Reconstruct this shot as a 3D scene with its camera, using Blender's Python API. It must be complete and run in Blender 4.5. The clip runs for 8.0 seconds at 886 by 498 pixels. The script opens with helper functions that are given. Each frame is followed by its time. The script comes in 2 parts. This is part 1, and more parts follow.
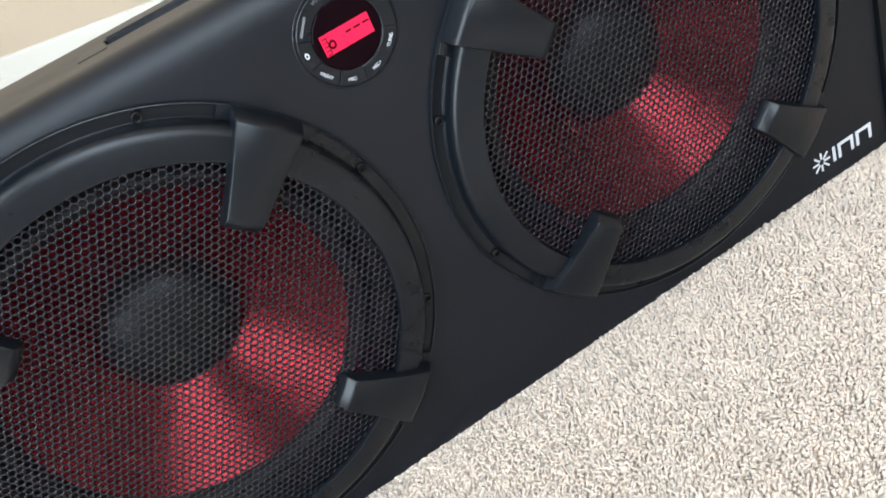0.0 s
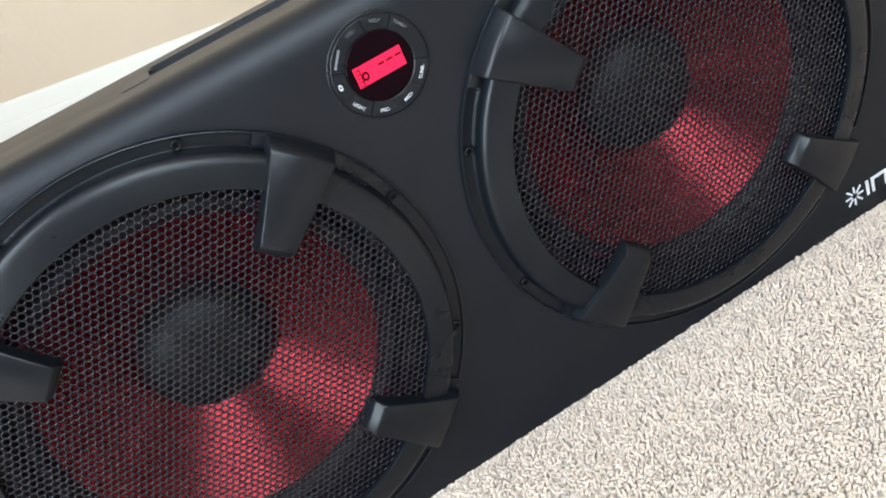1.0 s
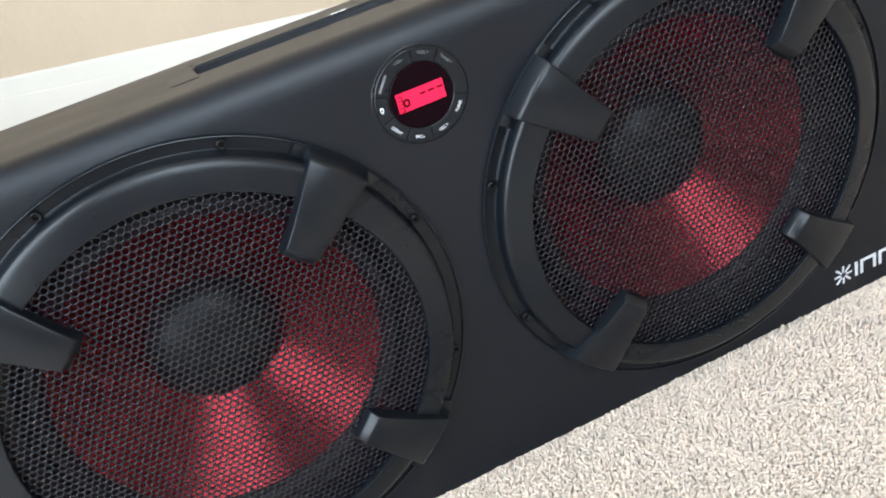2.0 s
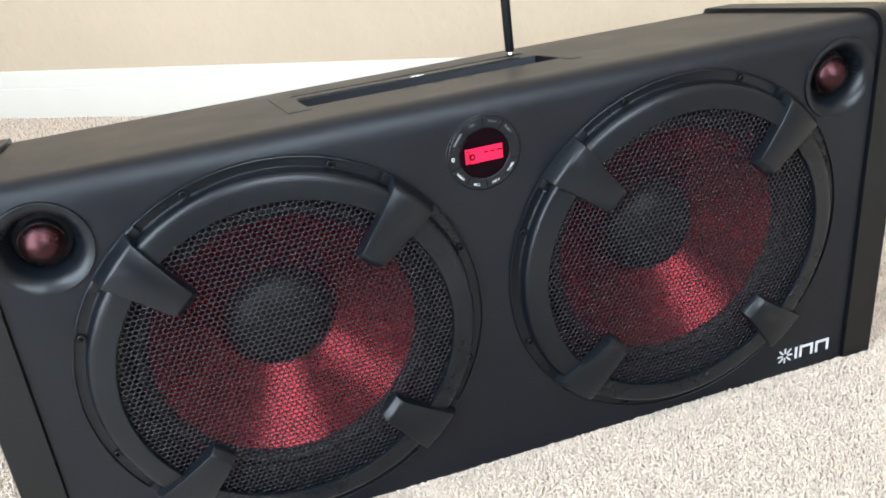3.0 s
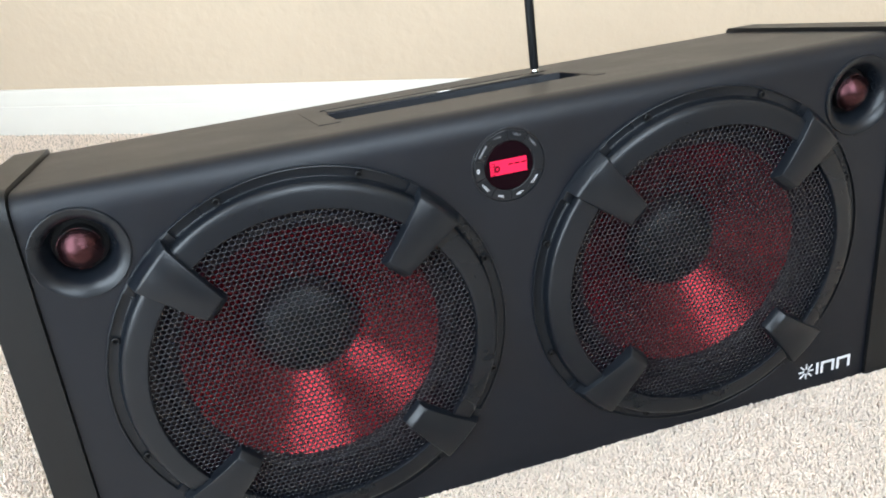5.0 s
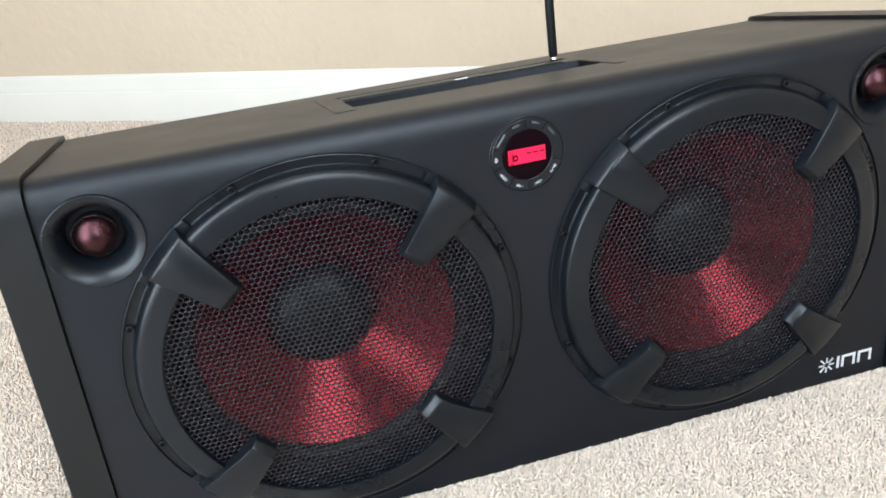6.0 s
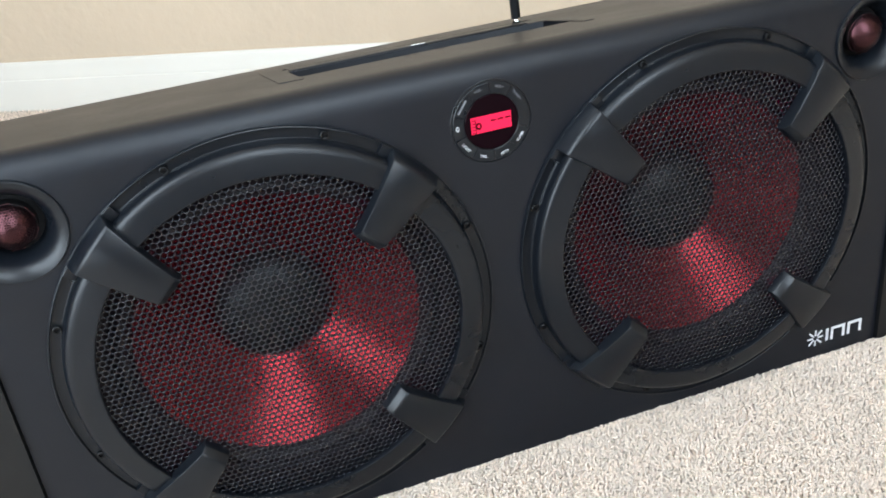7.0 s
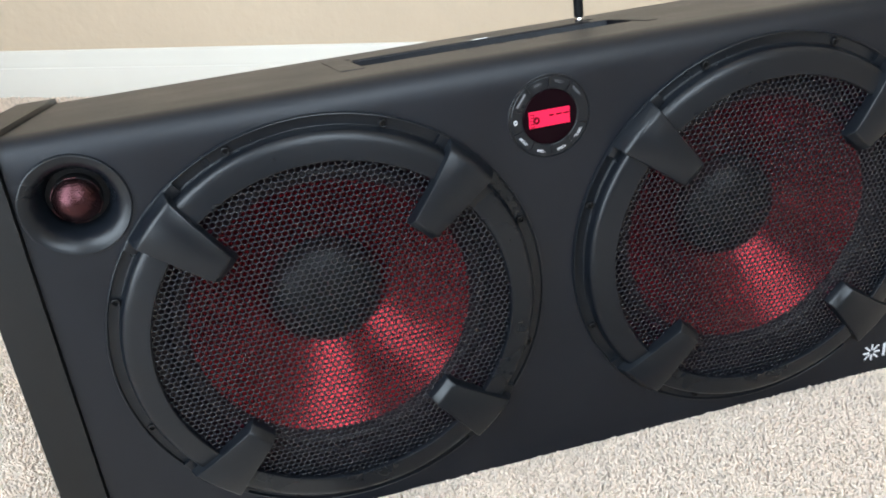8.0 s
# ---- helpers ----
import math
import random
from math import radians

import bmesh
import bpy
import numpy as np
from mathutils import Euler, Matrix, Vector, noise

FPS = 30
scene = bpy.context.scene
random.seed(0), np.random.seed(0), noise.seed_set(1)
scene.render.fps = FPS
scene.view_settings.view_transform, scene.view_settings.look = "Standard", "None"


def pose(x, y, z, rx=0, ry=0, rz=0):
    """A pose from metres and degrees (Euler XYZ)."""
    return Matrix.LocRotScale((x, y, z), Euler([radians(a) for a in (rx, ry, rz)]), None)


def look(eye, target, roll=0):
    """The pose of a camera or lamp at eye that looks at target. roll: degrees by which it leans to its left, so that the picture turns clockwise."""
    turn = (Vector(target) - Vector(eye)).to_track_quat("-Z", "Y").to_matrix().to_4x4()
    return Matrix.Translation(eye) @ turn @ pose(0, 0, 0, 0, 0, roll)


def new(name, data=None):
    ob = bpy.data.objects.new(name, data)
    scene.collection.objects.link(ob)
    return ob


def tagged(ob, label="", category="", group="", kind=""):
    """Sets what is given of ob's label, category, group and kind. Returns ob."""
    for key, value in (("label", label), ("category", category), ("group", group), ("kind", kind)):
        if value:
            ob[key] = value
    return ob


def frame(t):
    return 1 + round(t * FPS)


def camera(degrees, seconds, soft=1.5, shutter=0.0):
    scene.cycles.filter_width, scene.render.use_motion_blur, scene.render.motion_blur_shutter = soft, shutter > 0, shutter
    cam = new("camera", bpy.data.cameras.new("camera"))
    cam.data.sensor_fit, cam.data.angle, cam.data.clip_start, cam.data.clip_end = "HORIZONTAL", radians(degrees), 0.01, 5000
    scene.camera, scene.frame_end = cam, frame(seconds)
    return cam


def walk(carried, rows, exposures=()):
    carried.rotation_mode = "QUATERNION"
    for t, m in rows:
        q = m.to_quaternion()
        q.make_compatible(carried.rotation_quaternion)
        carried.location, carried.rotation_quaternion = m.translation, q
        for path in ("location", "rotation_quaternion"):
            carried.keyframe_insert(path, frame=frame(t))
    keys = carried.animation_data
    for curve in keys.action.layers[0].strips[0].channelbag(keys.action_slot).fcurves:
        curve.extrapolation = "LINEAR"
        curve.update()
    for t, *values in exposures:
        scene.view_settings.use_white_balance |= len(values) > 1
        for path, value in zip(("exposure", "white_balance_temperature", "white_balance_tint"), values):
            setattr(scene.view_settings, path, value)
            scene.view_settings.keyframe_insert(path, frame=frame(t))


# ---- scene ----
cam = camera(50.34, 8.0, soft=1.8, shutter=0.3)
# seconds, eye in metres, turn in degrees
PATH = [
    (0.0, -0.1089, -0.4733, 0.4604, 53.212, 20.856, -27.444),
    (0.5, -0.1048, -0.4811, 0.4632, 54.814, 21.250, -25.918),
    (1.0, -0.1048, -0.4841, 0.4630, 55.883, 21.588, -24.769),
    (1.5, -0.1158, -0.4872, 0.4755, 57.248, 20.529, -23.163),
    (1.7, -0.1163, -0.4798, 0.4742, 57.411, 18.606, -22.739),
    (2.8, -0.2081, -0.6075, 0.5388, 62.106, 5.771, -19.096),
    (3.0, -0.2192, -0.6187, 0.5468, 62.492, 5.220, -18.873),
    (3.2, -0.2263, -0.6227, 0.5511, 62.897, 4.907, -18.766),
    (3.5, -0.2329, -0.6264, 0.5507, 63.386, 4.616, -18.831),
    (4.0, -0.2308, -0.6352, 0.5507, 63.873, 4.894, -18.497),
    (4.5, -0.2268, -0.6354, 0.5510, 63.957, 5.039, -18.022),
    (4.7, -0.2269, -0.6358, 0.5478, 64.159, 5.165, -17.778),
    (5.8, -0.2275, -0.6291, 0.5424, 63.525, 5.273, -16.587),
    (6.0, -0.2270, -0.6276, 0.5421, 63.441, 5.331, -16.456),
    (6.2, -0.2246, -0.6276, 0.5441, 62.972, 5.662, -16.307),
    (6.5, -0.2158, -0.6189, 0.5251, 62.957, 6.331, -17.231),
    (6.8, -0.1972, -0.5835, 0.5134, 62.413, 6.967, -18.631),
    (7.0, -0.2088, -0.5764, 0.5108, 62.182, 6.286, -19.084),
    (7.2, -0.2112, -0.5836, 0.5096, 62.283, 5.790, -18.685),
    (7.5, -0.2158, -0.5909, 0.5081, 62.570, 5.360, -17.420),
    (8.0, -0.2115, -0.5829, 0.5044, 62.856, 5.477, -15.050),
]
walk(cam, [(t, pose(x, y, z, rx, ry, rz)) for t, x, y, z, rx, ry, rz in PATH], [(0.0, -0.12), (1.7, -0.10), (2.8, 0.0), (4.7, 0.0), (6.0, -0.08), (8.0, -0.19)])

# ---- world, window light, exposure ----
ROOM = pose(-0.15, 1.145, 0, 0, 0, -30.5)      # room frame: x along the back wall, y into it
LED_WATTS = 0.003

world = bpy.data.worlds.new("sky")
scene.world = world
world.use_nodes = True
sky = world.node_tree.nodes.new("ShaderNodeTexSky")
sky.sky_type, sky.sun_disc = "NISHITA", False
sky.sun_elevation, sky.sun_rotation = radians(40), radians(120)
world.node_tree.links.new(sky.outputs[0], world.node_tree.nodes["Background"].inputs[0])
world.node_tree.nodes["Background"].inputs[1].default_value = 0.1

WIN = (-0.42, 0.58, 0.12, 2.45)                  # wide south window opening: x0, x1, z0, z1 in the room frame
WIN2 = (1.05, 2.2, 0.60, 2.45)                   # second south window opening, unseen, added for the right-hand highlights: x0, x1, z0, z1
DEPTH = 2.1


def area_lamp(name, m, size_x, size_y, watts, color):
    data = bpy.data.lights.new(name, "AREA")
    data.shape, data.size, data.size_y, data.energy, data.color = "RECTANGLE", size_x, size_y, watts, color
    ob = new(name, data)
    ob.matrix_world = m
    return ob


win_eye = ROOM @ Vector(((WIN[0] + WIN[1]) / 2, -DEPTH - 0.04, (WIN[2] + WIN[3]) / 2))
win_aim = ROOM @ Vector(((WIN[0] + WIN[1]) / 2, 0, 1.2))
area_lamp("window_daylight", look(win_eye, win_aim), WIN[1] - WIN[0], WIN[3] - WIN[2], 108, (0.76, 0.89, 1.0))
side_eye = ROOM @ Vector(((WIN2[0] + WIN2[1]) / 2, -DEPTH - 0.04, (WIN2[2] + WIN2[3]) / 2))
side_aim = ROOM @ Vector(((WIN2[0] + WIN2[1]) / 2, 0, (WIN2[2] + WIN2[3]) / 2))
area_lamp("added_window_daylight", look(side_eye, side_aim), WIN2[1] - WIN2[0], WIN2[3] - WIN2[2], 96, (0.76, 0.89, 1.0))


# ---- materials ----
def material(name, color, rough=0.5, metal=0.0, vary=0.12, vary_scale=8.0, grain=0.0, grain_scale=900.0,
             relief=0.0, relief_scale=40.0, rough_vary=0.08, spec=0.5, coat=0.0, island=0.0, emit=None, strength=0.0, sheen=0.0):
    m = bpy.data.materials.new(name)
    m.use_nodes = True
    nt = m.node_tree
    b = nt.nodes["Principled BSDF"]
    link = nt.links.new

    def node(kind, **values):
        n = nt.nodes.new(kind)
        for key, value in values.items():
            n.inputs[key].default_value = value
        return n

    co = node("ShaderNodeTexCoord")
    big = node("ShaderNodeTexNoise", Scale=vary_scale, Detail=5.0, Roughness=0.6)
    link(co.outputs["Object"], big.inputs["Vector"])
    fine = node("ShaderNodeTexNoise", Scale=grain_scale, Detail=2.0)
    link(co.outputs["Object"], fine.inputs["Vector"])
    ramp = node("ShaderNodeMapRange")
    ramp.inputs["From Min"].default_value, ramp.inputs["From Max"].default_value = 0.25, 0.75
    ramp.inputs["To Min"].default_value, ramp.inputs["To Max"].default_value = 1 - vary, 1 + vary
    link(big.outputs["Fac"], ramp.inputs["Value"])
    value = ramp.outputs["Result"]
    if island:
        geo = node("ShaderNodeNewGeometry")
        spread = node("ShaderNodeMapRange")
        spread.inputs["To Min"].default_value, spread.inputs["To Max"].default_value = 1 - island, 1 + island
        link(geo.outputs["Random Per Island"], spread.inputs["Value"])
        times = node("ShaderNodeMath")
        times.operation = "MULTIPLY"
        link(value, times.inputs[0])
        link(spread.outputs["Result"], times.inputs[1])
        value = times.outputs[0]
    tint = node("ShaderNodeVectorMath")
    tint.operation = "SCALE"
    tint.inputs[0].default_value = color
    link(value, tint.inputs["Scale"])
    link(tint.outputs[0], b.inputs["Base Color"])
    rr = node("ShaderNodeMapRange")
    rr.inputs["To Min"].default_value, rr.inputs["To Max"].default_value = max(rough - rough_vary, 0.02), min(rough + rough_vary, 1)
    link(big.outputs["Fac"], rr.inputs["Value"])
    link(rr.outputs["Result"], b.inputs["Roughness"])
    b.inputs["Metallic"].default_value, b.inputs["Specular IOR Level"].default_value = metal, spec
    b.inputs["Coat Weight"].default_value, b.inputs["Coat Roughness"].default_value = coat, 0.2
    b.inputs["Sheen Weight"].default_value = sheen
    normal = None
    for amount, source, dist in ((grain, fine, 0.0004), (relief, None, 0.002)):
        if not amount:
            continue
        if source is None:
            source = node("ShaderNodeTexNoise", Scale=relief_scale, Detail=3.0)
            link(co.outputs["Object"], source.inputs["Vector"])
        bump = node("ShaderNodeBump", Strength=amount, Distance=dist)
        link(source.outputs["Fac"], bump.inputs["Height"])
        if normal:
            link(normal, bump.inputs["Normal"])
        normal = bump.outputs[0]
    if normal:
        link(normal, b.inputs["Normal"])
    if emit:
        b.inputs["Emission Color"].default_value, b.inputs["Emission Strength"].default_value = (*emit, 1), strength
    return m


PLASTIC = material("black_cabinet_vinyl", (0.0030, 0.0041, 0.0068), 0.40, spec=0.275, vary=0.15, vary_scale=14, grain=0.35, grain_scale=1600)
TRIM = material("black_moulded_plastic", (0.0036, 0.0047, 0.0066), 0.28, rough_vary=0.03, spec=0.27, vary=0.12, vary_scale=20, grain=0.2, grain_scale=2000)
CAP = material("black_rubberised_plastic", (0.0036, 0.0040, 0.0046), 0.40, spec=0.27, vary=0.15, vary_scale=18, grain=0.35, grain_scale=1500)
DARK = material("unlit_black_recess", (0.003, 0.003, 0.0035), 0.7, spec=0.15)
STEEL = material("black_coated_steel_mesh", (0.0022, 0.0030, 0.0055), 0.17, rough_vary=0.03, spec=0.34)
CONE = material("glossy_red_cone", (0.195, 0.0050, 0.0110), 0.26, metal=0.82, vary=0.12, vary_scale=30, relief=0.08, relief_scale=25, spec=0.5, coat=0.2)
RUBBER = material("black_foam_surround", (0.010, 0.0055, 0.0070), 0.45, spec=0.34, grain=0.15)
CAPDOME = material("black_woven_dust_cap", (0.0065, 0.0072, 0.0078), 0.36, spec=0.32, grain=0.5, grain_scale=1400)
SCREW = material("black_oxide_screw", (0.003, 0.003, 0.0035), 0.36, spec=0.15)
CHROME = material("chrome", (0.75, 0.75, 0.75), 0.12, metal=1.0, vary=0.03)
GLASS = material("dark_display_lens", (0.004, 0.001, 0.002), 0.06, vary=0.0, spec=0.03)
LCD = material("red_backlit_display", (0.20, 0.005, 0.02), 0.5, vary=0.0, spec=0.05, emit=(1.0, 0.022, 0.085), strength=1.0)
LCDINK = material("display_segments", (0.05, 0.001, 0.004), 0.5, vary=0.0, spec=0.05, emit=(0.20, 0.0, 0.008), strength=0.12)
INK = material("pale_grey_print", (0.55, 0.57, 0.60), 0.5, vary=0.05)
INKDIM = material("dark_grey_print", (0.10, 0.105, 0.115), 0.5, vary=0.05)
LOGO = material("silver_logo", (0.60, 0.62, 0.66), 0.35, metal=0.3, vary=0.05)
WHITE = material("white_label", (0.8, 0.8, 0.8), 0.5, vary=0.03)
LED = material("red_led", (0.6, 0.02, 0.1), 0.3, vary=0.0, emit=(1.0, 0.05, 0.25), strength=0.05)
WALL = material("warm_beige_wall_paint", (0.43, 0.342, 0.252), 0.7, vary=0.035, vary_scale=5, relief=0.9, relief_scale=55, spec=0.3)
WOODWORK = material("white_gloss_woodwork", (0.53, 0.50, 0.45), 0.35, vary=0.03, vary_scale=6, relief=0.05)
CEIL = material("white_ceiling_paint", (0.88, 0.88, 0.87), 0.9, vary=0.03, relief=0.4, relief_scale=60)
# darker than the yarn: the pile's own shade is put into this colour
CARPET = material("beige_carpet_backing", (0.56, 0.48, 0.405), 0.95, vary=0.15, vary_scale=60, relief=1.0, relief_scale=260, spec=0.1)
PILE = material("beige_carpet_yarn", (0.93, 0.82, 0.72), 0.9, vary=0.10, vary_scale=120, grain=0.4, grain_scale=2500, island=0.09, spec=0.15, sheen=0.2)


def let_light_through(m, share):
    """Yarn passes some of its light on."""
    nt = m.node_tree
    b = nt.nodes["Principled BSDF"]
    thin, mix = nt.nodes.new("ShaderNodeBsdfTranslucent"), nt.nodes.new("ShaderNodeMixShader")
    nt.links.new(b.inputs["Base Color"].links[0].from_socket, thin.inputs["Color"])
    mix.inputs[0].default_value = share
    nt.links.new(b.outputs[0], mix.inputs[1])
    nt.links.new(thin.outputs[0], mix.inputs[2])
    nt.links.new(mix.outputs[0], nt.nodes["Material Output"].inputs["Surface"])


let_light_through(PILE, 0.52)
DOME = material("dull_red_metal", (0.066, 0.027, 0.031), 0.26, metal=1.0, vary=0.08, vary_scale=120)


# ---- mesh helpers ----
def link_mesh(name, mesh, mat, parent=None, label="", smooth=30):
    if mat and not mesh.materials:
        mesh.materials.append(mat)
    if smooth:
        mesh.shade_smooth()
        mesh.set_sharp_from_angle(angle=radians(smooth))
    ob = new(name, mesh)
    if parent:
        ob.parent = parent
    return tagged(ob, label)


def part(name, bm, mat, parent=None, label="", smooth=30):
    mesh = bpy.data.meshes.new(name)
    bmesh.ops.recalc_face_normals(bm, faces=bm.faces)
    bm.to_mesh(mesh)
    bm.free()
    return link_mesh(name, mesh, mat, parent, label, smooth)


def box(x0, x1, y0, y1, z0, z1, bevel=0.0, bm=None, segments=2):
    own = bmesh.new()
    made = bmesh.ops.create_cube(own, size=1)
    bmesh.ops.transform(own, verts=made["verts"], matrix=Matrix.Translation(((x0 + x1) / 2, (y0 + y1) / 2, (z0 + z1) / 2))
                        @ Matrix.Diagonal((x1 - x0, y1 - y0, z1 - z0, 1)))
    if bevel:
        bmesh.ops.bevel(own, geom=own.edges[:], offset=bevel, segments=segments, affect="EDGES", profile=0.5)
    if bm is None:
        return own
    tmp = bpy.data.meshes.new("tmp")
    own.to_mesh(tmp)
    own.free()
    bm.from_mesh(tmp)
    bpy.data.meshes.remove(tmp)
    return bm


def lathe(profile, steps=96, closed=False, a0=0.0, a1=360.0):
    """Turns (radius, y) pairs round the y axis."""
    bm = bmesh.new()
    rings = []
    full = a1 - a0 >= 360
    for i in range(steps if full else steps + 1):
        a = radians(a0 + (a1 - a0) * i / steps)
        rings.append([bm.verts.new((r * math.cos(a), y, r * math.sin(a))) for r, y in profile])
    n = len(profile)
    for i in range(steps):
        p, q = rings[i], rings[(i + 1) % len(rings)]
        for j in range(n if closed else n - 1):
            bm.faces.new((p[j], p[(j + 1) % n], q[(j + 1) % n], q[j]))
    bmesh.ops.remove_doubles(bm, verts=bm.verts, dist=1e-6)
    return bm


def extrude_profile(points, x0, x1, bevel=0.0):
    """A closed (y, z) outline drawn out along x."""
    bm = bmesh.new()
    rows = [[bm.verts.new((x, y, z)) for y, z in points] for x in (x0, x1)]
    n = len(points)
    sides = [bm.faces.new((rows[0][i], rows[0][(i + 1) % n], rows[1][(i + 1) % n], rows[1][i])) for i in range(n)]
    ends = [bm.faces.new(rows[0][::-1]), bm.faces.new(rows[1])]
    if bevel:
        edges = {e for f in ends for e in f.edges}
        bmesh.ops.bevel(bm, geom=list(edges), offset=bevel, segments=3, affect="EDGES", profile=0.5)
    return bm


def rounded(points, radii, steps=7, soft=0.0):
    """A closed polygon with its corners rounded by the given radii; with soft, the second turns slowly at first and fastest halfway."""
    out = []
    n = len(points)
    for i, r in enumerate(radii):
        p, a, b = (Vector(points[k]) for k in (i, i - 1, (i + 1) % n))
        u, v = (a - p).normalized(), (b - p).normalized()
        half = u.angle(v) / 2
        if soft and i == 1:
            c = [p + u * soft, p + u * soft * 0.3, p + v * soft * 0.3, p + v * soft]
            for k in range(2 * steps + 1):
                f = k / (2 * steps)
                out.append(tuple(c[0] * (1 - f) ** 3 + c[1] * 3 * f * (1 - f) ** 2 + c[2] * 3 * f * f * (1 - f) + c[3] * f ** 3))
            continue
        cut = r / math.tan(half)
        centre = p + (u + v).normalized() * (r / math.sin(half))
        s, e = p + u * cut - centre, p + v * cut - centre
        total = s.angle(e)
        for k in range(steps + 1):
            f = k / steps
            w = (s * math.sin((1 - f) * total) + e * math.sin(f * total)) / math.sin(total)
            out.append(tuple(centre + w))
    return out


def cut(ob, cutters):
    """Cuts the solids out of ob's mesh and removes them."""
    for c in cutters:
        mod = ob.modifiers.new("cut", "BOOLEAN")
        mod.operation, mod.solver, mod.object = "DIFFERENCE", "EXACT", c
    bpy.context.view_layer.update()
    mesh = bpy.data.meshes.new_from_object(ob.evaluated_get(bpy.context.evaluated_depsgraph_get()))
    ob.modifiers.clear()
    old, ob.data = ob.data, mesh
    bpy.data.meshes.remove(old)
    for c in cutters:
        data = c.data
        bpy.data.objects.remove(c)
        bpy.data.meshes.remove(data)
    return ob


def write(text, size, mat, parent, m, name="button_label"):
    """Raised print lying in the local xy plane of m."""
    curve = bpy.data.curves.new("text", "FONT")
    curve.body, curve.size, curve.align_x, curve.align_y, curve.extrude = text, size, "CENTER", "CENTER", 0.0001
    curve.resolution_u = 3
    tmp = new("text", curve)
    bpy.context.view_layer.update()
    mesh = bpy.data.meshes.new_from_object(tmp.evaluated_get(bpy.context.evaluated_depsgraph_get()))
    bpy.data.objects.remove(tmp)
    bpy.data.curves.remove(curve)
    mesh.materials.clear()
    ob = link_mesh(name, mesh, mat, parent, smooth=0)
    ob.matrix_basis = m
    return ob


# ---- the room ----
def room_box(name, dims, mat, label="", bevel=0.0):
    ob = part(name, box(*dims, bevel=bevel), mat, None, label, smooth=0)
    ob.matrix_basis = ROOM
    return tagged(ob, kind="structure")


X0, X1, TOP = -2.6, 2.4, 2.52
room_box("floor", (X0, X1, -DEPTH, 0.012, -0.1070, -0.0070), CARPET, "beige carpet covering the whole floor")
room_box("wall_north", (X0 - 0.12, X1 + 0.12, 0.012, 0.132, -0.02, TOP), WALL, "warm beige painted wall with faint orange-peel texture")
room_box("wall_west", (X0 - 0.12, X0, -DEPTH, 0.012, -0.02, TOP), WALL, "warm beige painted wall")
room_box("wall_east", (X1, X1 + 0.12, -DEPTH, 0.012, -0.02, TOP), WALL, "warm beige painted wall")
room_box("ceiling", (X0 - 0.12, X1 + 0.12, -DEPTH - 0.12, 0.132, TOP, TOP + 0.1), CEIL, "white painted ceiling")
# the pier between the openings is added to keep a gap between the cone highlights
south = bmesh.new()
for dims in ((X0 - 0.12, WIN[0], -0.02, TOP), (WIN[1], WIN2[0], -0.02, TOP), (WIN2[1], X1 + 0.12, -0.02, TOP), (WIN[0], WIN[1], -0.02, WIN[2]), (WIN[0], WIN[1], WIN[3], TOP),
             (WIN2[0], WIN2[1], -0.02, WIN2[2]), (WIN2[0], WIN2[1], WIN2[3], TOP)):
    box(dims[0], dims[1], -DEPTH - 0.12, -DEPTH, dims[2], dims[3], bm=south)
ob = tagged(part("wall_south", south, WALL, None, "warm beige painted wall with a window and an added second one", smooth=0), kind="structure")
ob.matrix_basis = ROOM


def window_in(name, x0, x1, z0, z1):
    window = part(name, box(x0 - 0.05, x1 + 0.05, -DEPTH, -DEPTH + 0.03, z0 - 0.05, z0), WOODWORK, None, "white framed window", smooth=0)
    window.matrix_basis = ROOM
    tagged(window, kind="structure")
    for a, b, c, d in ((x0, x0 + 0.05, z0, z1), (x1 - 0.05, x1, z0, z1), (x0 + 0.05, x1 - 0.05, z1 - 0.05, z1)):
        part("window_frame", box(a, b, -DEPTH - 0.03, -DEPTH + 0.015, c, d, bevel=0.004), WOODWORK, window)


window_in("window_1", *WIN)
window_in("added_window", *WIN2)

# baseboard: flat face, a bead, and a coved top
BASE = [(0.0125, -0.006), (0.0, -0.006), (0.0, 0.053), (0.0008, 0.0555), (0.0025, 0.0565), (0.0025, 0.060), (0.004, 0.066), (0.006, 0.076),
        (0.0065, 0.084), (0.0075, 0.0875), (0.0095, 0.089), (0.0125, 0.089)]
base = part("baseboard", extrude_profile([(y, max(z - 0.003, -0.0105) if z > 0 else -0.0105) for y, z in BASE], X0, X1), WOODWORK, None, "white painted baseboard with moulded top edge", smooth=40)
base.matrix_basis = ROOM
tagged(base, kind="structure")


# ---- the speaker ----
boombox = tagged(new("boombox_speaker"), "large black portable speaker with two dark red woofers on carpet", "speaker")
SLOPE, FRONT_TOP, BACK = -0.20, 0.332, 0.256
CZ, CX = 0.160, 0.1675                      # woofer centres
TILT = math.degrees(math.atan(SLOPE))


def on_top(x, y, lift=0.0):
    """A pose lying on the sloping top."""
    return pose(x, y, FRONT_TOP + SLOPE * y + lift, TILT)


def cabinet_outline(grow):
    g = grow
    return [(-g, -0.0105), (-g, FRONT_TOP + g * 1.2), (BACK + g, FRONT_TOP + SLOPE * BACK + g), (BACK + g, -0.0105)]


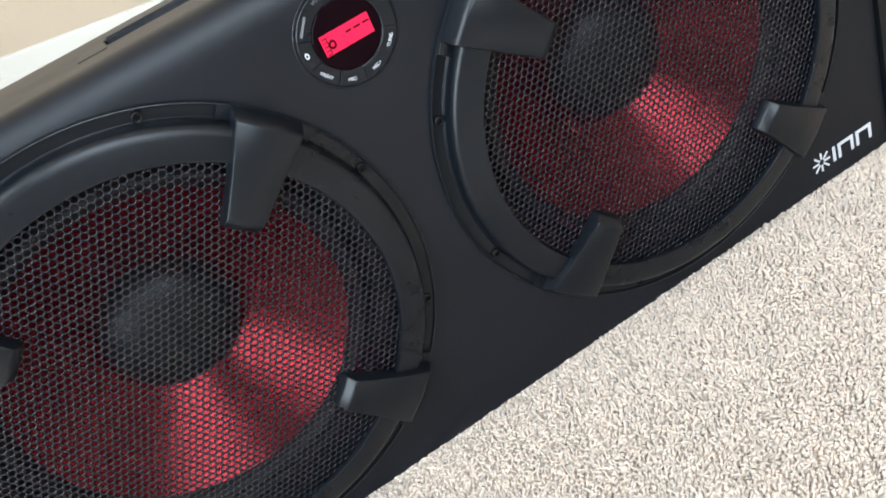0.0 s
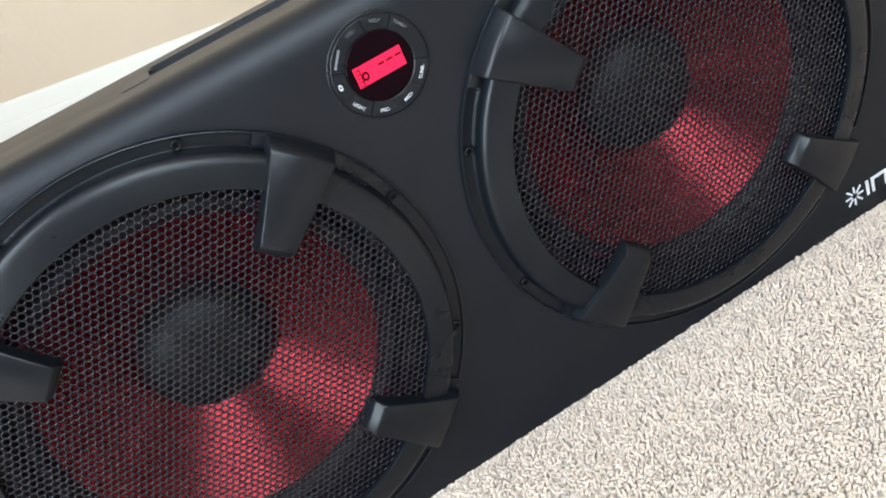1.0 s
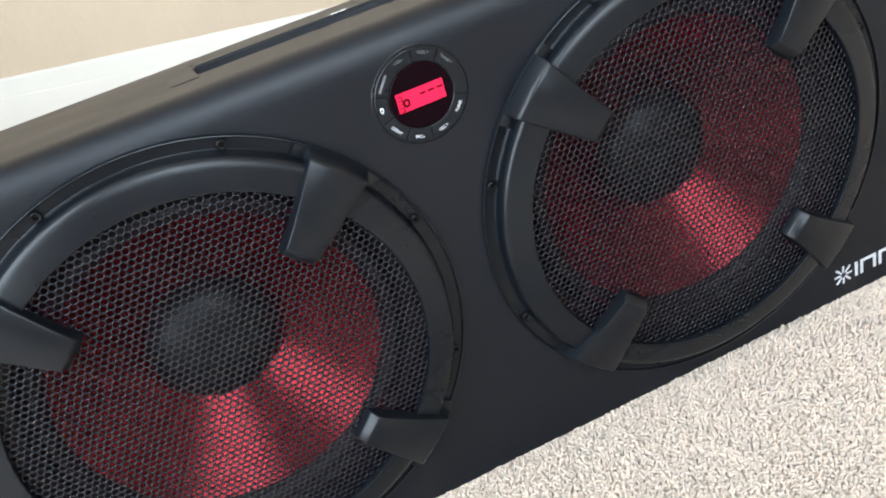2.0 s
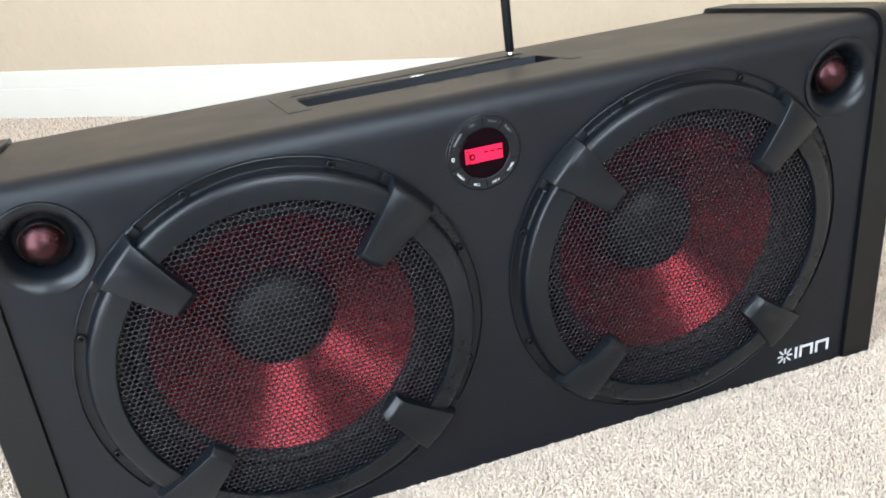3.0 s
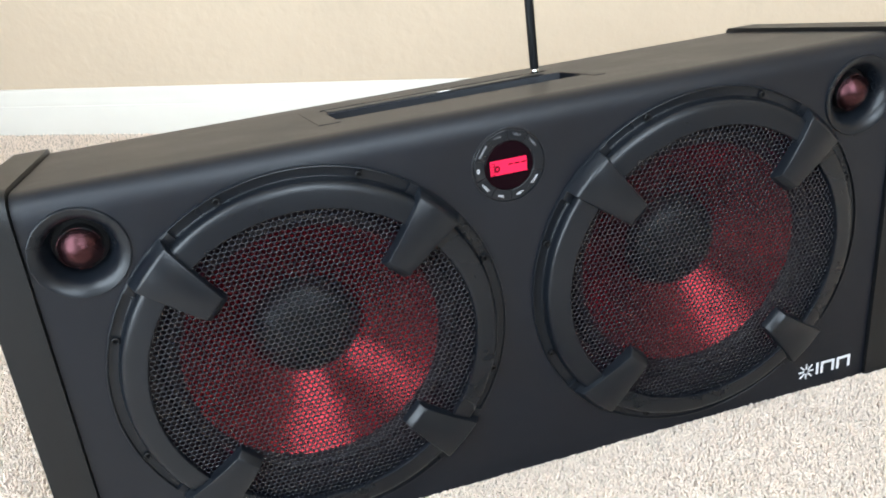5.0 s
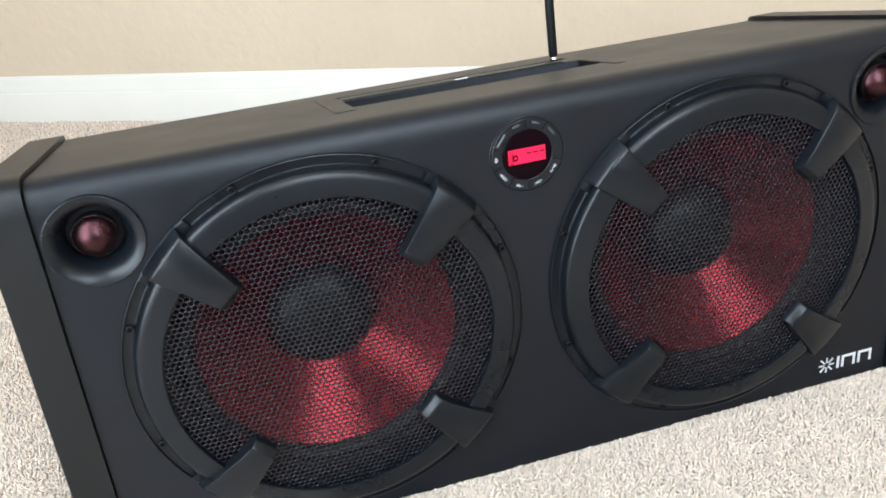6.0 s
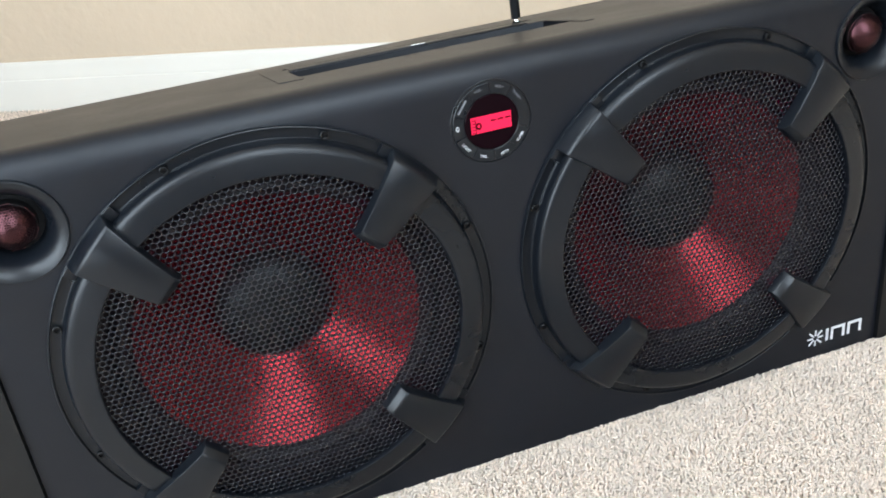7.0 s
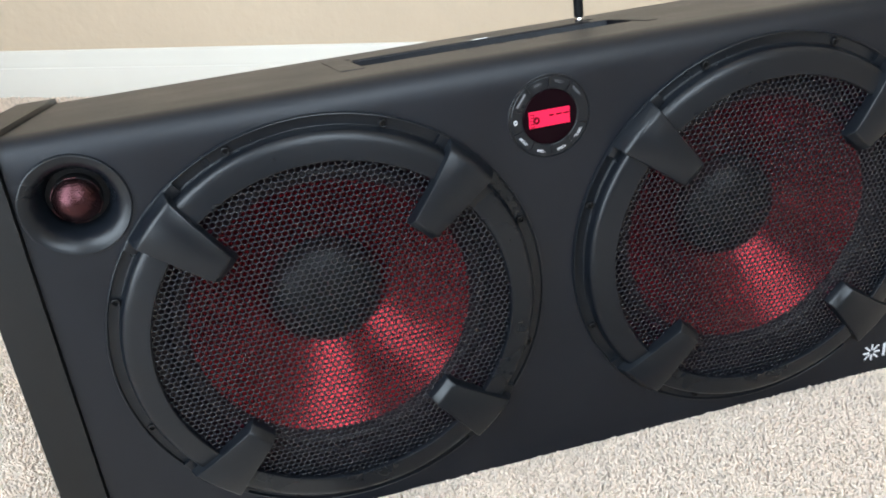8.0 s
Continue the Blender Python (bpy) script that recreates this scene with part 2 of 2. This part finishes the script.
body = part("cabinet", extrude_profile(rounded(cabinet_outline(0.0), (0.006, 0.0190, 0.006, 0.006), 12, 0.026), -0.3508, 0.3508, bevel=0.0015), PLASTIC, boombox)
cutters = []
for s in (-1, 1):
    c = part("cutter", lathe([(0, -0.02), (0.1552, -0.02), (0.1552, 0.0065), (0.1335, 0.0065), (0.1335, 0.11), (0, 0.11)], 96), None)
    c.location = (s * CX, 0, CZ)
    t = part("cutter", lathe([(0, -0.02), (0.0324, -0.02), (0.0324, 0.04), (0, 0.04)], 64), None)
    t.location = (s * 0.3155, 0, CZ + 0.1228)
    cutters += [c, t]
c = part("cutter", lathe([(0, -0.02), (0.0300, -0.02), (0.0300, 0.006), (0, 0.006)], 64), None)
c.location = (-0.0004, 0, CZ + 0.1239)
cutters.append(c)
c = part("cutter", box(-0.110, 0.110, -0.026, 0.026, -0.040, 0.02, bevel=0.004), None)
c.matrix_basis = on_top(0, 0.128)
cutters.append(c)
c = part("cutter", box(-0.110, 0.112, -0.0042, 0.0042, -0.007, 0.02), None)
c.matrix_basis = on_top(0, 0.1925)
cutters.append(c)
cut(body, cutters)
body.data.shade_smooth()
body.data.set_sharp_from_angle(angle=radians(25))

for s, a, b in ((-1, -0.3815, -0.3518), (1, 0.3518, 0.3815)):
    part("end_cap", extrude_profile(rounded(cabinet_outline(0.0035), (0.008, 0.0215, 0.008, 0.008), 12, 0.028), a, b, bevel=0.003), CAP, boombox, "black rubberised end cap")


def clamp_mesh():
    """A tapered grille clamp; u points outward from the woofer's centre."""
    bm = bmesh.new()
    stations = ((0.0908, 0.0101, -0.0105), (0.0920, 0.0103, -0.0160), (0.0926, 0.0104, -0.0168), (0.0962, 0.0106, -0.0202), (0.0972, 0.0108, -0.0209), (0.0988, 0.0110, -0.0211), (0.110, 0.0126, -0.0204),
                (0.130, 0.0157, -0.0181), (0.1482, 0.0189, -0.0155), (0.1495, 0.0191, -0.0150), (0.1505, 0.0193, -0.0141), (0.1513, 0.0194, -0.0130), (0.1546, 0.0199, -0.0066), (0.1553, 0.0200, -0.0020))
    rings = []
    for r, w, top in stations:
        low = -0.0100 if r < 0.147 else -0.0015
        f = min(max((r - 0.125) / 0.03, 0), 1)
        shape = [(-w - 0.0004, low), (-w, top + 0.0018), (-w + 0.0005, top + 0.0006), (-w + 0.0015, top), (0, top - 0.0003),
                 (w - 0.0015, top), (w - 0.0005, top + 0.0006), (w, top + 0.0018), (w + 0.0004, low)]
        rings.append([bm.verts.new(((1 - f) * r + f * math.sqrt(r * r - v * v), y if y < low else low, v)) for v, y in shape])
    n = len(rings[0])
    for p, q in zip(rings, rings[1:]):
        for j in range(n):
            bm.faces.new((p[j], p[(j + 1) % n], q[(j + 1) % n], q[j]))
    bm.faces.new(rings[0])
    bm.faces.new(rings[-1][::-1])
    bmesh.ops.remove_doubles(bm, verts=bm.verts, dist=1e-6)
    return bm


def grille_mesh(radius=0.1285, pitch=0.00445, hole=0.00172, thick=0.0010, edge=0.0004, name="grille", rise=0.002, power=1.0):
    """A plate with round holes in a staggered pattern."""
    k = np.arange(12)
    ang = np.radians(k * 30.0)
    apo = pitch / 2
    rim = np.where(k % 2 == 0, apo, apo / np.cos(np.radians(30)))
    # flats towards the neighbours at 0, 60, 120 degrees
    rows = [(rim, 0.0), (np.full(12, hole + edge), edge * 0.05), (np.full(12, hole + edge * 0.5), edge * 0.28), (np.full(12, hole + edge * 0.12), edge * 0.85), (np.full(12, hole), thick)]
    cell = np.concatenate([np.stack([r * np.cos(ang), np.full(12, y), r * np.sin(ang)], 1) for r, y in rows])
    faces = np.array([(12 * a + j, 12 * a + (j + 1) % 12, 12 * a + 12 + (j + 1) % 12, 12 * a + 12 + j) for a in range(4) for j in range(12)])
    centres = []
    dz = pitch * math.sqrt(3) / 2
    m = int(radius / dz) + 2
    for i in range(-m, m + 1):
        for j in range(-m - 2, m + 3):
            x, z = pitch * (j + 0.5 * (i % 2)), dz * i
            if x * x + z * z < radius * radius:
                centres.append((x, 0.0, z))
    centres = np.array(centres)
    verts = (centres[:, None, :] + cell[None]).reshape(-1, 3)
    # pressed very slightly outward in the middle
    rr = (verts[:, 0] ** 2 + verts[:, 2] ** 2) / radius ** 2
    verts[:, 1] -= rise * np.clip(1 - rr, 0, 1) ** power
    quads = (faces[None] + (np.arange(len(centres)) * len(cell))[:, None, None]).reshape(-1, 4)
    mesh = bpy.data.meshes.new(name)
    mesh.from_pydata(verts.tolist(), [], quads.tolist())
    return mesh


def screw_mesh():
    return lathe([(0.0, -0.0002), (0.0014, -0.0002), (0.0015, -0.0020), (0.0025, -0.0023), (0.0030, -0.0019), (0.0032, 0.0030)], 14)


def bridge_mesh():
    """The raised end of the flange on either side of a clamp."""
    bm = lathe([(0.1546, 0.0044), (0.1546, -0.0036), (0.1543, -0.0038), (0.1469, -0.0038), (0.1465, -0.0036), (0.1465, 0.0044)], 8, closed=True, a0=-10.2, a1=10.2)
    bmesh.ops.holes_fill(bm, edges=bm.edges[:], sides=0)
    return bm


def roll_profile(r0, r1, y, high, steps=10):
    return [(r0 + (r1 - r0) * k / steps, y - high * math.sin(math.pi * k / steps)) for k in range(steps + 1)]


RING = [(0.1556, -0.0001), (0.1556, -0.0018), (0.1553, -0.0026), (0.1548, -0.0028), (0.1543, -0.0025), (0.1540, -0.0004), (0.1536, -0.0002), (0.1474, -0.0002), (0.1471, -0.0004), (0.1469, -0.0010),
        (0.1465, -0.0014), (0.1462, -0.0034), (0.1460, -0.0060), (0.1455, -0.0080), (0.1447, -0.0096), (0.1436, -0.0106), (0.1420, -0.0113), (0.1395, -0.0119), (0.1340, -0.0128), (0.1295, -0.0136),
        (0.1284, -0.01375), (0.1276, -0.0138), (0.1270, -0.0136), (0.1267, -0.0130), (0.1266, -0.0122), (0.1264, -0.0105), (0.1335, -0.0090), (0.1335, 0.0062), (0.1549, 0.0062), (0.1549, -0.0001)]
CONE_SIDE = [(0.0410, 0.0560), (0.0420, 0.0555), (0.052, 0.0492), (0.064, 0.0415), (0.080, 0.0312), (0.092, 0.0236), (0.1035, 0.0160), (0.1042, 0.0168), (0.0415, 0.0580)]
CAP_SIDE = [(0.0440, 0.0556), (0.0432, 0.0530), (0.0424, 0.0506)] + [(0.0416 * math.cos(radians(a)), 0.0496 - 0.0180 * math.sin(radians(a))) for a in range(6, 89, 7)] + [(0.0, 0.0316)]
led_spots = []


def woofer(cx, first=None):
    ring = link_mesh("woofer", first["ring"], TRIM, boombox, "woofer behind a perforated steel grille")
    ring.location = (cx, 0, CZ)
    link_mesh("grille", first["grille"], STEEL, ring, "black perforated steel grille", 50).location = (0, -0.0098, 0)
    link_mesh("cone", first["cone"], CONE, ring, "glossy red woofer cone")
    link_mesh("surround", first["surround"], RUBBER, ring, "black roll surround")
    link_mesh("dust_cap", first["cap"], CAPDOME, ring, "black dust cap")
    link_mesh("basket", first["basket"], DARK, ring)
    for a in (45, 135, 225, 315):
        c = link_mesh("clamp", first["clamp"], TRIM, ring, "black moulded grille clamp")
        c.rotation_euler = (0, radians(-a), 0)
        link_mesh("flange_bridge", first["bridge"], TRIM, ring).rotation_euler = (0, radians(-a), 0)
        led = link_mesh("led", first["led"], LED, ring, "small red light")
        led.location = (0.1165 * math.cos(radians(a)), -0.0048, 0.1165 * math.sin(radians(a)))
        led_spots.append((cx + 0.1095 * math.cos(radians(a)), -0.0035, CZ + 0.1095 * math.sin(radians(a))))
    for base_angle in (0, 90, 180, 270):
        for off in (-20, 20):
            a = radians(base_angle + off)
            link_mesh("screw", first["screw"], SCREW, ring, "black socket screw").location = (0.1500 * math.cos(a), -0.0002, 0.1500 * math.sin(a))
    return ring


def mesh_of(name, bm):
    mesh = bpy.data.meshes.new(name)
    bmesh.ops.recalc_face_normals(bm, faces=bm.faces)
    bm.to_mesh(mesh)
    bm.free()
    return mesh


kit = {"ring": mesh_of("woofer", lathe(RING, 128, closed=True)), "bridge": mesh_of("flange_bridge", bridge_mesh()), "grille": grille_mesh(), "cone": mesh_of("cone", lathe(CONE_SIDE, 96, closed=True)),
       "surround": mesh_of("surround", lathe(roll_profile(0.1030, 0.1185, 0.0158, 0.0075) + [(0.1215, 0.0120), (0.1330, 0.0095), (0.1330, 0.0110), (0.1220, 0.0150), (0.1030, 0.0175)], 96, closed=True)),
       "cap": mesh_of("dust_cap", lathe(CAP_SIDE, 64)), "basket": mesh_of("basket", lathe([(0.1333, 0.012), (0.125, 0.065), (0.06, 0.1), (0.0, 0.1)], 48)),
       "clamp": mesh_of("clamp", clamp_mesh()), "screw": mesh_of("screw", screw_mesh()),
       "led": mesh_of("led", box(-0.0025, 0.0025, -0.0012, 0.0012, -0.0025, 0.0025, bevel=0.0005))}
for cx in (-CX, CX):
    woofer(cx, kit)

for i, spot in enumerate(led_spots):
    data = bpy.data.lights.new("led_lamp", "POINT")
    data.energy, data.color, data.shadow_soft_size = LED_WATTS, (1.0, 0.0, 0.15), 0.005
    new("led_lamp", data).location = spot

HORN = [(0.0342, 0.001), (0.0342, -0.0009), (0.0339, -0.0016), (0.0332, -0.0018), (0.0318, -0.0014), (0.0296, -0.0005), (0.0276, 0.0008), (0.0258, 0.0026), (0.0243, 0.0048),
        (0.0230, 0.0074), (0.0218, 0.0100), (0.0207, 0.0128), (0.0199, 0.0155), (0.0196, 0.0320), (0.0305, 0.0320), (0.0316, 0.001)]
horn_mesh = mesh_of("tweeter", lathe(HORN, 72, closed=True))
dome_mesh = grille_mesh(0.0152, 0.00170, 0.00046, 0.0003, 0.0001, "dome", 0.0098, 0.85)
inner_mesh = mesh_of("diaphragm", lathe([(0.0195, 0.0190), (0.0155, 0.0185)] + [(0.00152 * k, 0.0118 - 0.0094 * (1 - k * k / 100) ** 0.85) for k in range(10, -1, -1)], 40))
rim_mesh = mesh_of("dome_rim", lathe([(0.0143, 0.0102), (0.0147, 0.0098), (0.0154, 0.0102), (0.0158, 0.0124), (0.0156, 0.0182), (0.0143, 0.0182)], 48, closed=True))
for s in (-1, 1):
    horn = link_mesh("tweeter", horn_mesh, TRIM, boombox, "recessed tweeter with flared black cup")
    horn.location = (s * 0.3155, 0, CZ + 0.1228)
    link_mesh("dome", dome_mesh, DOME, horn, "dull red perforated metal dome", 60).location = (0, 0.0094, 0)
    link_mesh("diaphragm", inner_mesh, DARK, horn).location = (0, -0.0004, 0)
    link_mesh("dome_rim", rim_mesh, DARK, horn).location = (0, -0.0004, 0)

# control ring with its buttons and display
panel = part("control_panel", lathe([(0.0303, 0.0005), (0.0303, -0.0002), (0.0300, -0.0004), (0.0291, -0.0003), (0.0288, 0.0002), (0.0, 0.0004), (0.0, 0.004), (0.0299, 0.004)], 72, closed=True), TRIM, boombox,
             "round control panel with a red display")
panel.location = (-0.0004, 0, CZ + 0.1239)


def button(a0, a1):
    bm = bmesh.new()
    n = max(4, int((a1 - a0) / 6))
    gap = 0.7
    rows = []
    for r, y in ((0.0201, 0.0), (0.0201, -0.0003), (0.0205, -0.0006), (0.0280, -0.0006), (0.0284, -0.0003), (0.0284, 0.0)):
        g = gap * 0.024 / r
        rows.append([bm.verts.new((r * math.cos(radians(a0 + g + (a1 - a0 - 2 * g) * k / n)), y, r * math.sin(radians(a0 + g + (a1 - a0 - 2 * g) * k / n)))) for k in range(n + 1)])
    for p, q in zip(rows, rows[1:]):
        for k in range(n):
            bm.faces.new((p[k], p[k + 1], q[k + 1], q[k]))
    for k in (0, n):
        bm.faces.new([row[k] for row in rows])
    return bm


for a0, a1 in ((-18, 54), (54, 90), (90, 126), (126, 162), (162, 198), (198, 234), (234, 270), (270, 306), (306, 342)):
    part("button", button(a0, a1), TRIM, panel, "black rubber button")
for text, a, turn, mat in (("VOL-", 108, 18, INKDIM), ("VOL+", 72, -18, INKDIM), ("TUNE+", 38, -52, INKDIM), ("TUNE-", -36, 54, INK), ("MIC+", -72, 18, INK),
                           ("MIC-", -108, -18, INK), ("LIGHT", -144, -54, INK)):
    write(text, 0.0028, mat, panel, pose(0.0250 * math.cos(radians(a)), -0.0007, 0.0250 * math.sin(radians(a))) @ pose(0, 0, 0, 90) @ pose(0, 0, 0, 0, 0, turn))
part("button_label", box(-0.0055, 0.0055, -0.0001, 0.0001, -0.0007, 0.0007), INKDIM, panel, smooth=0).matrix_basis = pose(0.0250 * math.cos(radians(144)), -0.0007, 0.0250 * math.sin(radians(144)), 0, -54, 0)
part("button_label", lathe([(0.0012, -0.0001), (0.0020, -0.0001), (0.0020, 0.0001), (0.0012, 0.0001)], 20, closed=True), INK, panel).matrix_basis = pose(-0.0250, -0.0007, 0) @ Matrix.Diagonal((0.55, 1, 0.9, 1))
part("display_lens", lathe([(0.0, -0.0006), (0.0192, -0.0006), (0.0197, -0.0002), (0.0197, 0.0003)], 64), GLASS, panel, "dark glossy display lens")
part("display", box(-0.0153, 0.0143, -0.00085, -0.0005, -0.0061, 0.0057), LCD, panel, "backlit red display", smooth=0)
for x0, x1, z0, z1 in ((-0.0007, 0.0028, 0.0008, 0.0019), (0.0043, 0.0083, 0.0008, 0.0019), (0.0098, 0.0136, 0.0008, 0.0019),
                       (-0.0146, -0.0122, 0.0035, 0.0040), (-0.0146, -0.0122, 0.0012, 0.0017), (-0.0146, -0.0122, -0.0011, -0.0006), (-0.0146, -0.0122, -0.0034, -0.0029),
                       (-0.0146, -0.0122, -0.0057, -0.0052), (-0.0122, -0.0117, -0.0057, 0.0040)):
    part("display_mark", box(x0, x1, -0.00105, -0.00085, z0, z1), LCDINK, panel, smooth=0)
part("display_mark", lathe([(0.0010, -0.0001), (0.0022, -0.0001), (0.0022, 0.0001), (0.0010, 0.0001)], 20, closed=True), LCDINK, panel).matrix_basis = pose(-0.0098, -0.0010, -0.0010) @ Matrix.Diagonal((1, 1, 1.25, 1))

# badge: a burst of eight rays and three plain outlines
badge = part("badge", box(-0.0008, 0.0008, -0.0004, 0.0006, 0.0024, 0.0082, bevel=0.0002), LOGO, boombox, "silver printed badge", smooth=0)
badge.location = (0.2862, 0, CZ - 0.1455)
for k in range(1, 8):
    a = radians(45 * k)
    ray = part("ray", box(-0.0008, 0.0008, -0.0004, 0.0006, 0.0024, 0.0082 if k % 2 == 0 else 0.0092, bevel=0.0002), LOGO, badge, smooth=0)
    ray.rotation_euler = (0, a, 0)


def outline(x0, x1, z0, z1, w, bottom=True):
    bm = box(x0, x0 + w, -0.0004, 0.0006, z0, z1)
    box(x1 - w, x1, -0.0004, 0.0006, z0, z1, bm=bm)
    box(x0 + w, x1 - w, -0.0004, 0.0006, z1 - w, z1, bm=bm)
    if bottom:
        box(x0 + w, x1 - w, -0.0004, 0.0006, z0, z0 + w, bm=bm)
    return bm


part("stroke", box(0.0110, 0.0136, -0.0004, 0.0006, -0.0062, 0.0066), LOGO, badge, smooth=0)
part("stroke", outline(0.0162, 0.0312, -0.0062, 0.0066, 0.0026, False), LOGO, badge, smooth=0)
part("stroke", outline(0.0340, 0.0490, -0.0062, 0.0066, 0.0026, False), LOGO, badge, smooth=0)

# top recess, its plate and marks
plate = bmesh.new()
for dims in ((-0.1285, -0.1105, -0.050, 0.074), (0.1105, 0.1195, -0.050, 0.074), (-0.1105, 0.1105, 0.0265, 0.054)):
    box(dims[0], dims[1], dims[2], dims[3], 0.0001, 0.0005, bm=plate)
dock = part("dock_plate", plate, PLASTIC, boombox, "plate round a long recess", smooth=0)
dock.matrix_basis = on_top(0, 0.128)
part("dock_rail", box(-0.108, 0.096, 0.0290, 0.0500, 0.0005, 0.0014, bevel=0.0004), PLASTIC, dock)
part("white_mark", box(-0.0065, 0.0055, 0.0310, 0.0345, 0.0015, 0.0018), WHITE, dock, "small white mark", smooth=0)
for x in (-0.028, -0.022, -0.004, 0.0, 0.022, 0.027, 0.047, 0.052, 0.072):
    part("tick_mark", box(x - 0.0018, x + 0.0018, -0.0345, -0.0330, 0.0001, 0.0003), DARK, dock, smooth=0)

# antenna
AX, AY = 0.1010, 0.1935
antenna = part("antenna", lathe([(0.0, 0.0), (0.0042, 0.0), (0.0043, 0.006), (0.0043, 0.300), (0.0036, 0.304), (0.0, 0.304)], 24), CAP, boombox, "upright black antenna", 40)
antenna.matrix_basis = pose(AX, AY, FRONT_TOP + SLOPE * AY + 0.0045) @ pose(0, 0, 0, 90, 0, 0) @ pose(0, 0, 0, 0, 0, 2.0)
part("knuckle", lathe([(0.0, -0.012), (0.0044, -0.012), (0.0044, -0.0075), (0.0030, -0.0065), (0.0034, -0.0045), (0.0036, -0.0020), (0.0026, 0.0), (0.0, 0.0)], 20), CHROME, antenna, "small chrome swivel")

# ---- carpet pile ----
rng = np.random.default_rng(5)


def pile(regions, step):
    pts = []
    for x0, x1, y0, y1 in regions:
        gx, gy = np.meshgrid(np.arange(x0, x1, step), np.arange(y0, y1, step))
        p = np.stack([gx.ravel(), gy.ravel()], 1)
        pts.append(p + rng.uniform(-0.5, 0.5, p.shape) * step)
    return np.concatenate(pts)


def tufts(p):
    n = len(p)
    # slow swirls lay the pile over in patches
    swirl = np.sin(p[:, 0] * 31 + 2 * np.sin(p[:, 1] * 23)) + np.cos(p[:, 1] * 37 + 2 * np.sin(p[:, 0] * 17))
    way = swirl * 1.2 + rng.uniform(-2.2, 2.2, n)
    lean = rng.uniform(0.05, 0.65, n)
    high = rng.uniform(0.0064, 0.0082, n)
    clump = np.array([noise.noise((x * 130, y * 130, 0.5)) + 0.6 * noise.noise((x * 45, y * 45, 3.5)) for x, y in p])
    under = np.where(np.abs(p[:, 0]) < 0.383, np.clip(0.60 + 0.40 * -p[:, 1] / 0.012, 0.60, 1.0), 1.0)     # pressed flat along the cabinet's foot
    high = high * (1 + 0.24 * clump) * np.where(p[:, 1] < 0.01, under, 1.0)
    fat = rng.uniform(0.0011, 0.0018, n)
    spin = rng.uniform(0, 6.28, n)
    d = np.stack([np.cos(way), np.sin(way)], 1)
    verts = np.zeros((n, 10, 3))
    for k, (f, w) in enumerate(((0.0, 0.8), (0.55, 1.05), (0.9, 0.8))):
        off = d * (lean * high * f ** 1.6)[:, None]
        z = -0.0100 + high * f * np.cos(lean * 0.7 * f)
        for j in range(3):
            a = spin + j * 2.0944 + f * 1.5
            verts[:, 3 * k + j, 0] = p[:, 0] + off[:, 0] + fat * w * np.cos(a)
            verts[:, 3 * k + j, 1] = p[:, 1] + off[:, 1] + fat * w * np.sin(a)
            verts[:, 3 * k + j, 2] = z - 0.3 * fat * w * np.cos(a - way) * lean
    off = d * (lean * high * 1.05)[:, None]
    verts[:, 9, :2] = p + off
    verts[:, 9, 2] = -0.0100 + high * np.cos(lean * 0.7)
    tri = []
    for k in (0, 1):
        for j in range(3):
            a, b = 3 * k + j, 3 * k + (j + 1) % 3
            tri += [(a, b, b + 3), (a, b + 3, a + 3)]
    tri += [(6, 7, 9), (7, 8, 9), (8, 6, 9)]
    tri = (np.array(tri)[None] + (np.arange(n) * 10)[:, None, None]).reshape(-1, 3)
    return verts.reshape(-1, 3), tri


near = pile([(-0.19, 0.64, -0.25, 0.004)], 0.0019)
side = np.concatenate([pile([(-0.64, -0.378, -0.05, 0.75), (0.378, 0.64, 0.004, 0.28)], 0.0025), pile([(-0.90, 0.1, 0.75, 1.65)], 0.0046)])
room_y = np.array([0.5075, 0.8616])
side = side[((side - np.array([-0.15, 1.145])) @ room_y) < -0.003]
V, F = tufts(np.concatenate([near, side]))
mesh = bpy.data.meshes.new("carpet_pile")
mesh.vertices.add(len(V))
mesh.vertices.foreach_set("co", V.ravel())
mesh.loops.add(F.size)
mesh.loops.foreach_set("vertex_index", F.ravel().astype(np.int32))
mesh.polygons.add(len(F))
mesh.polygons.foreach_set("loop_start", np.arange(0, F.size, 3, dtype=np.int32))
mesh.update(calc_edges=True)
mesh.validate()
mesh.shade_smooth()
mesh.materials.append(PILE)
tagged(new("carpet_pile", mesh), "cream and beige cut-pile carpet", "carpet", kind="stuff")
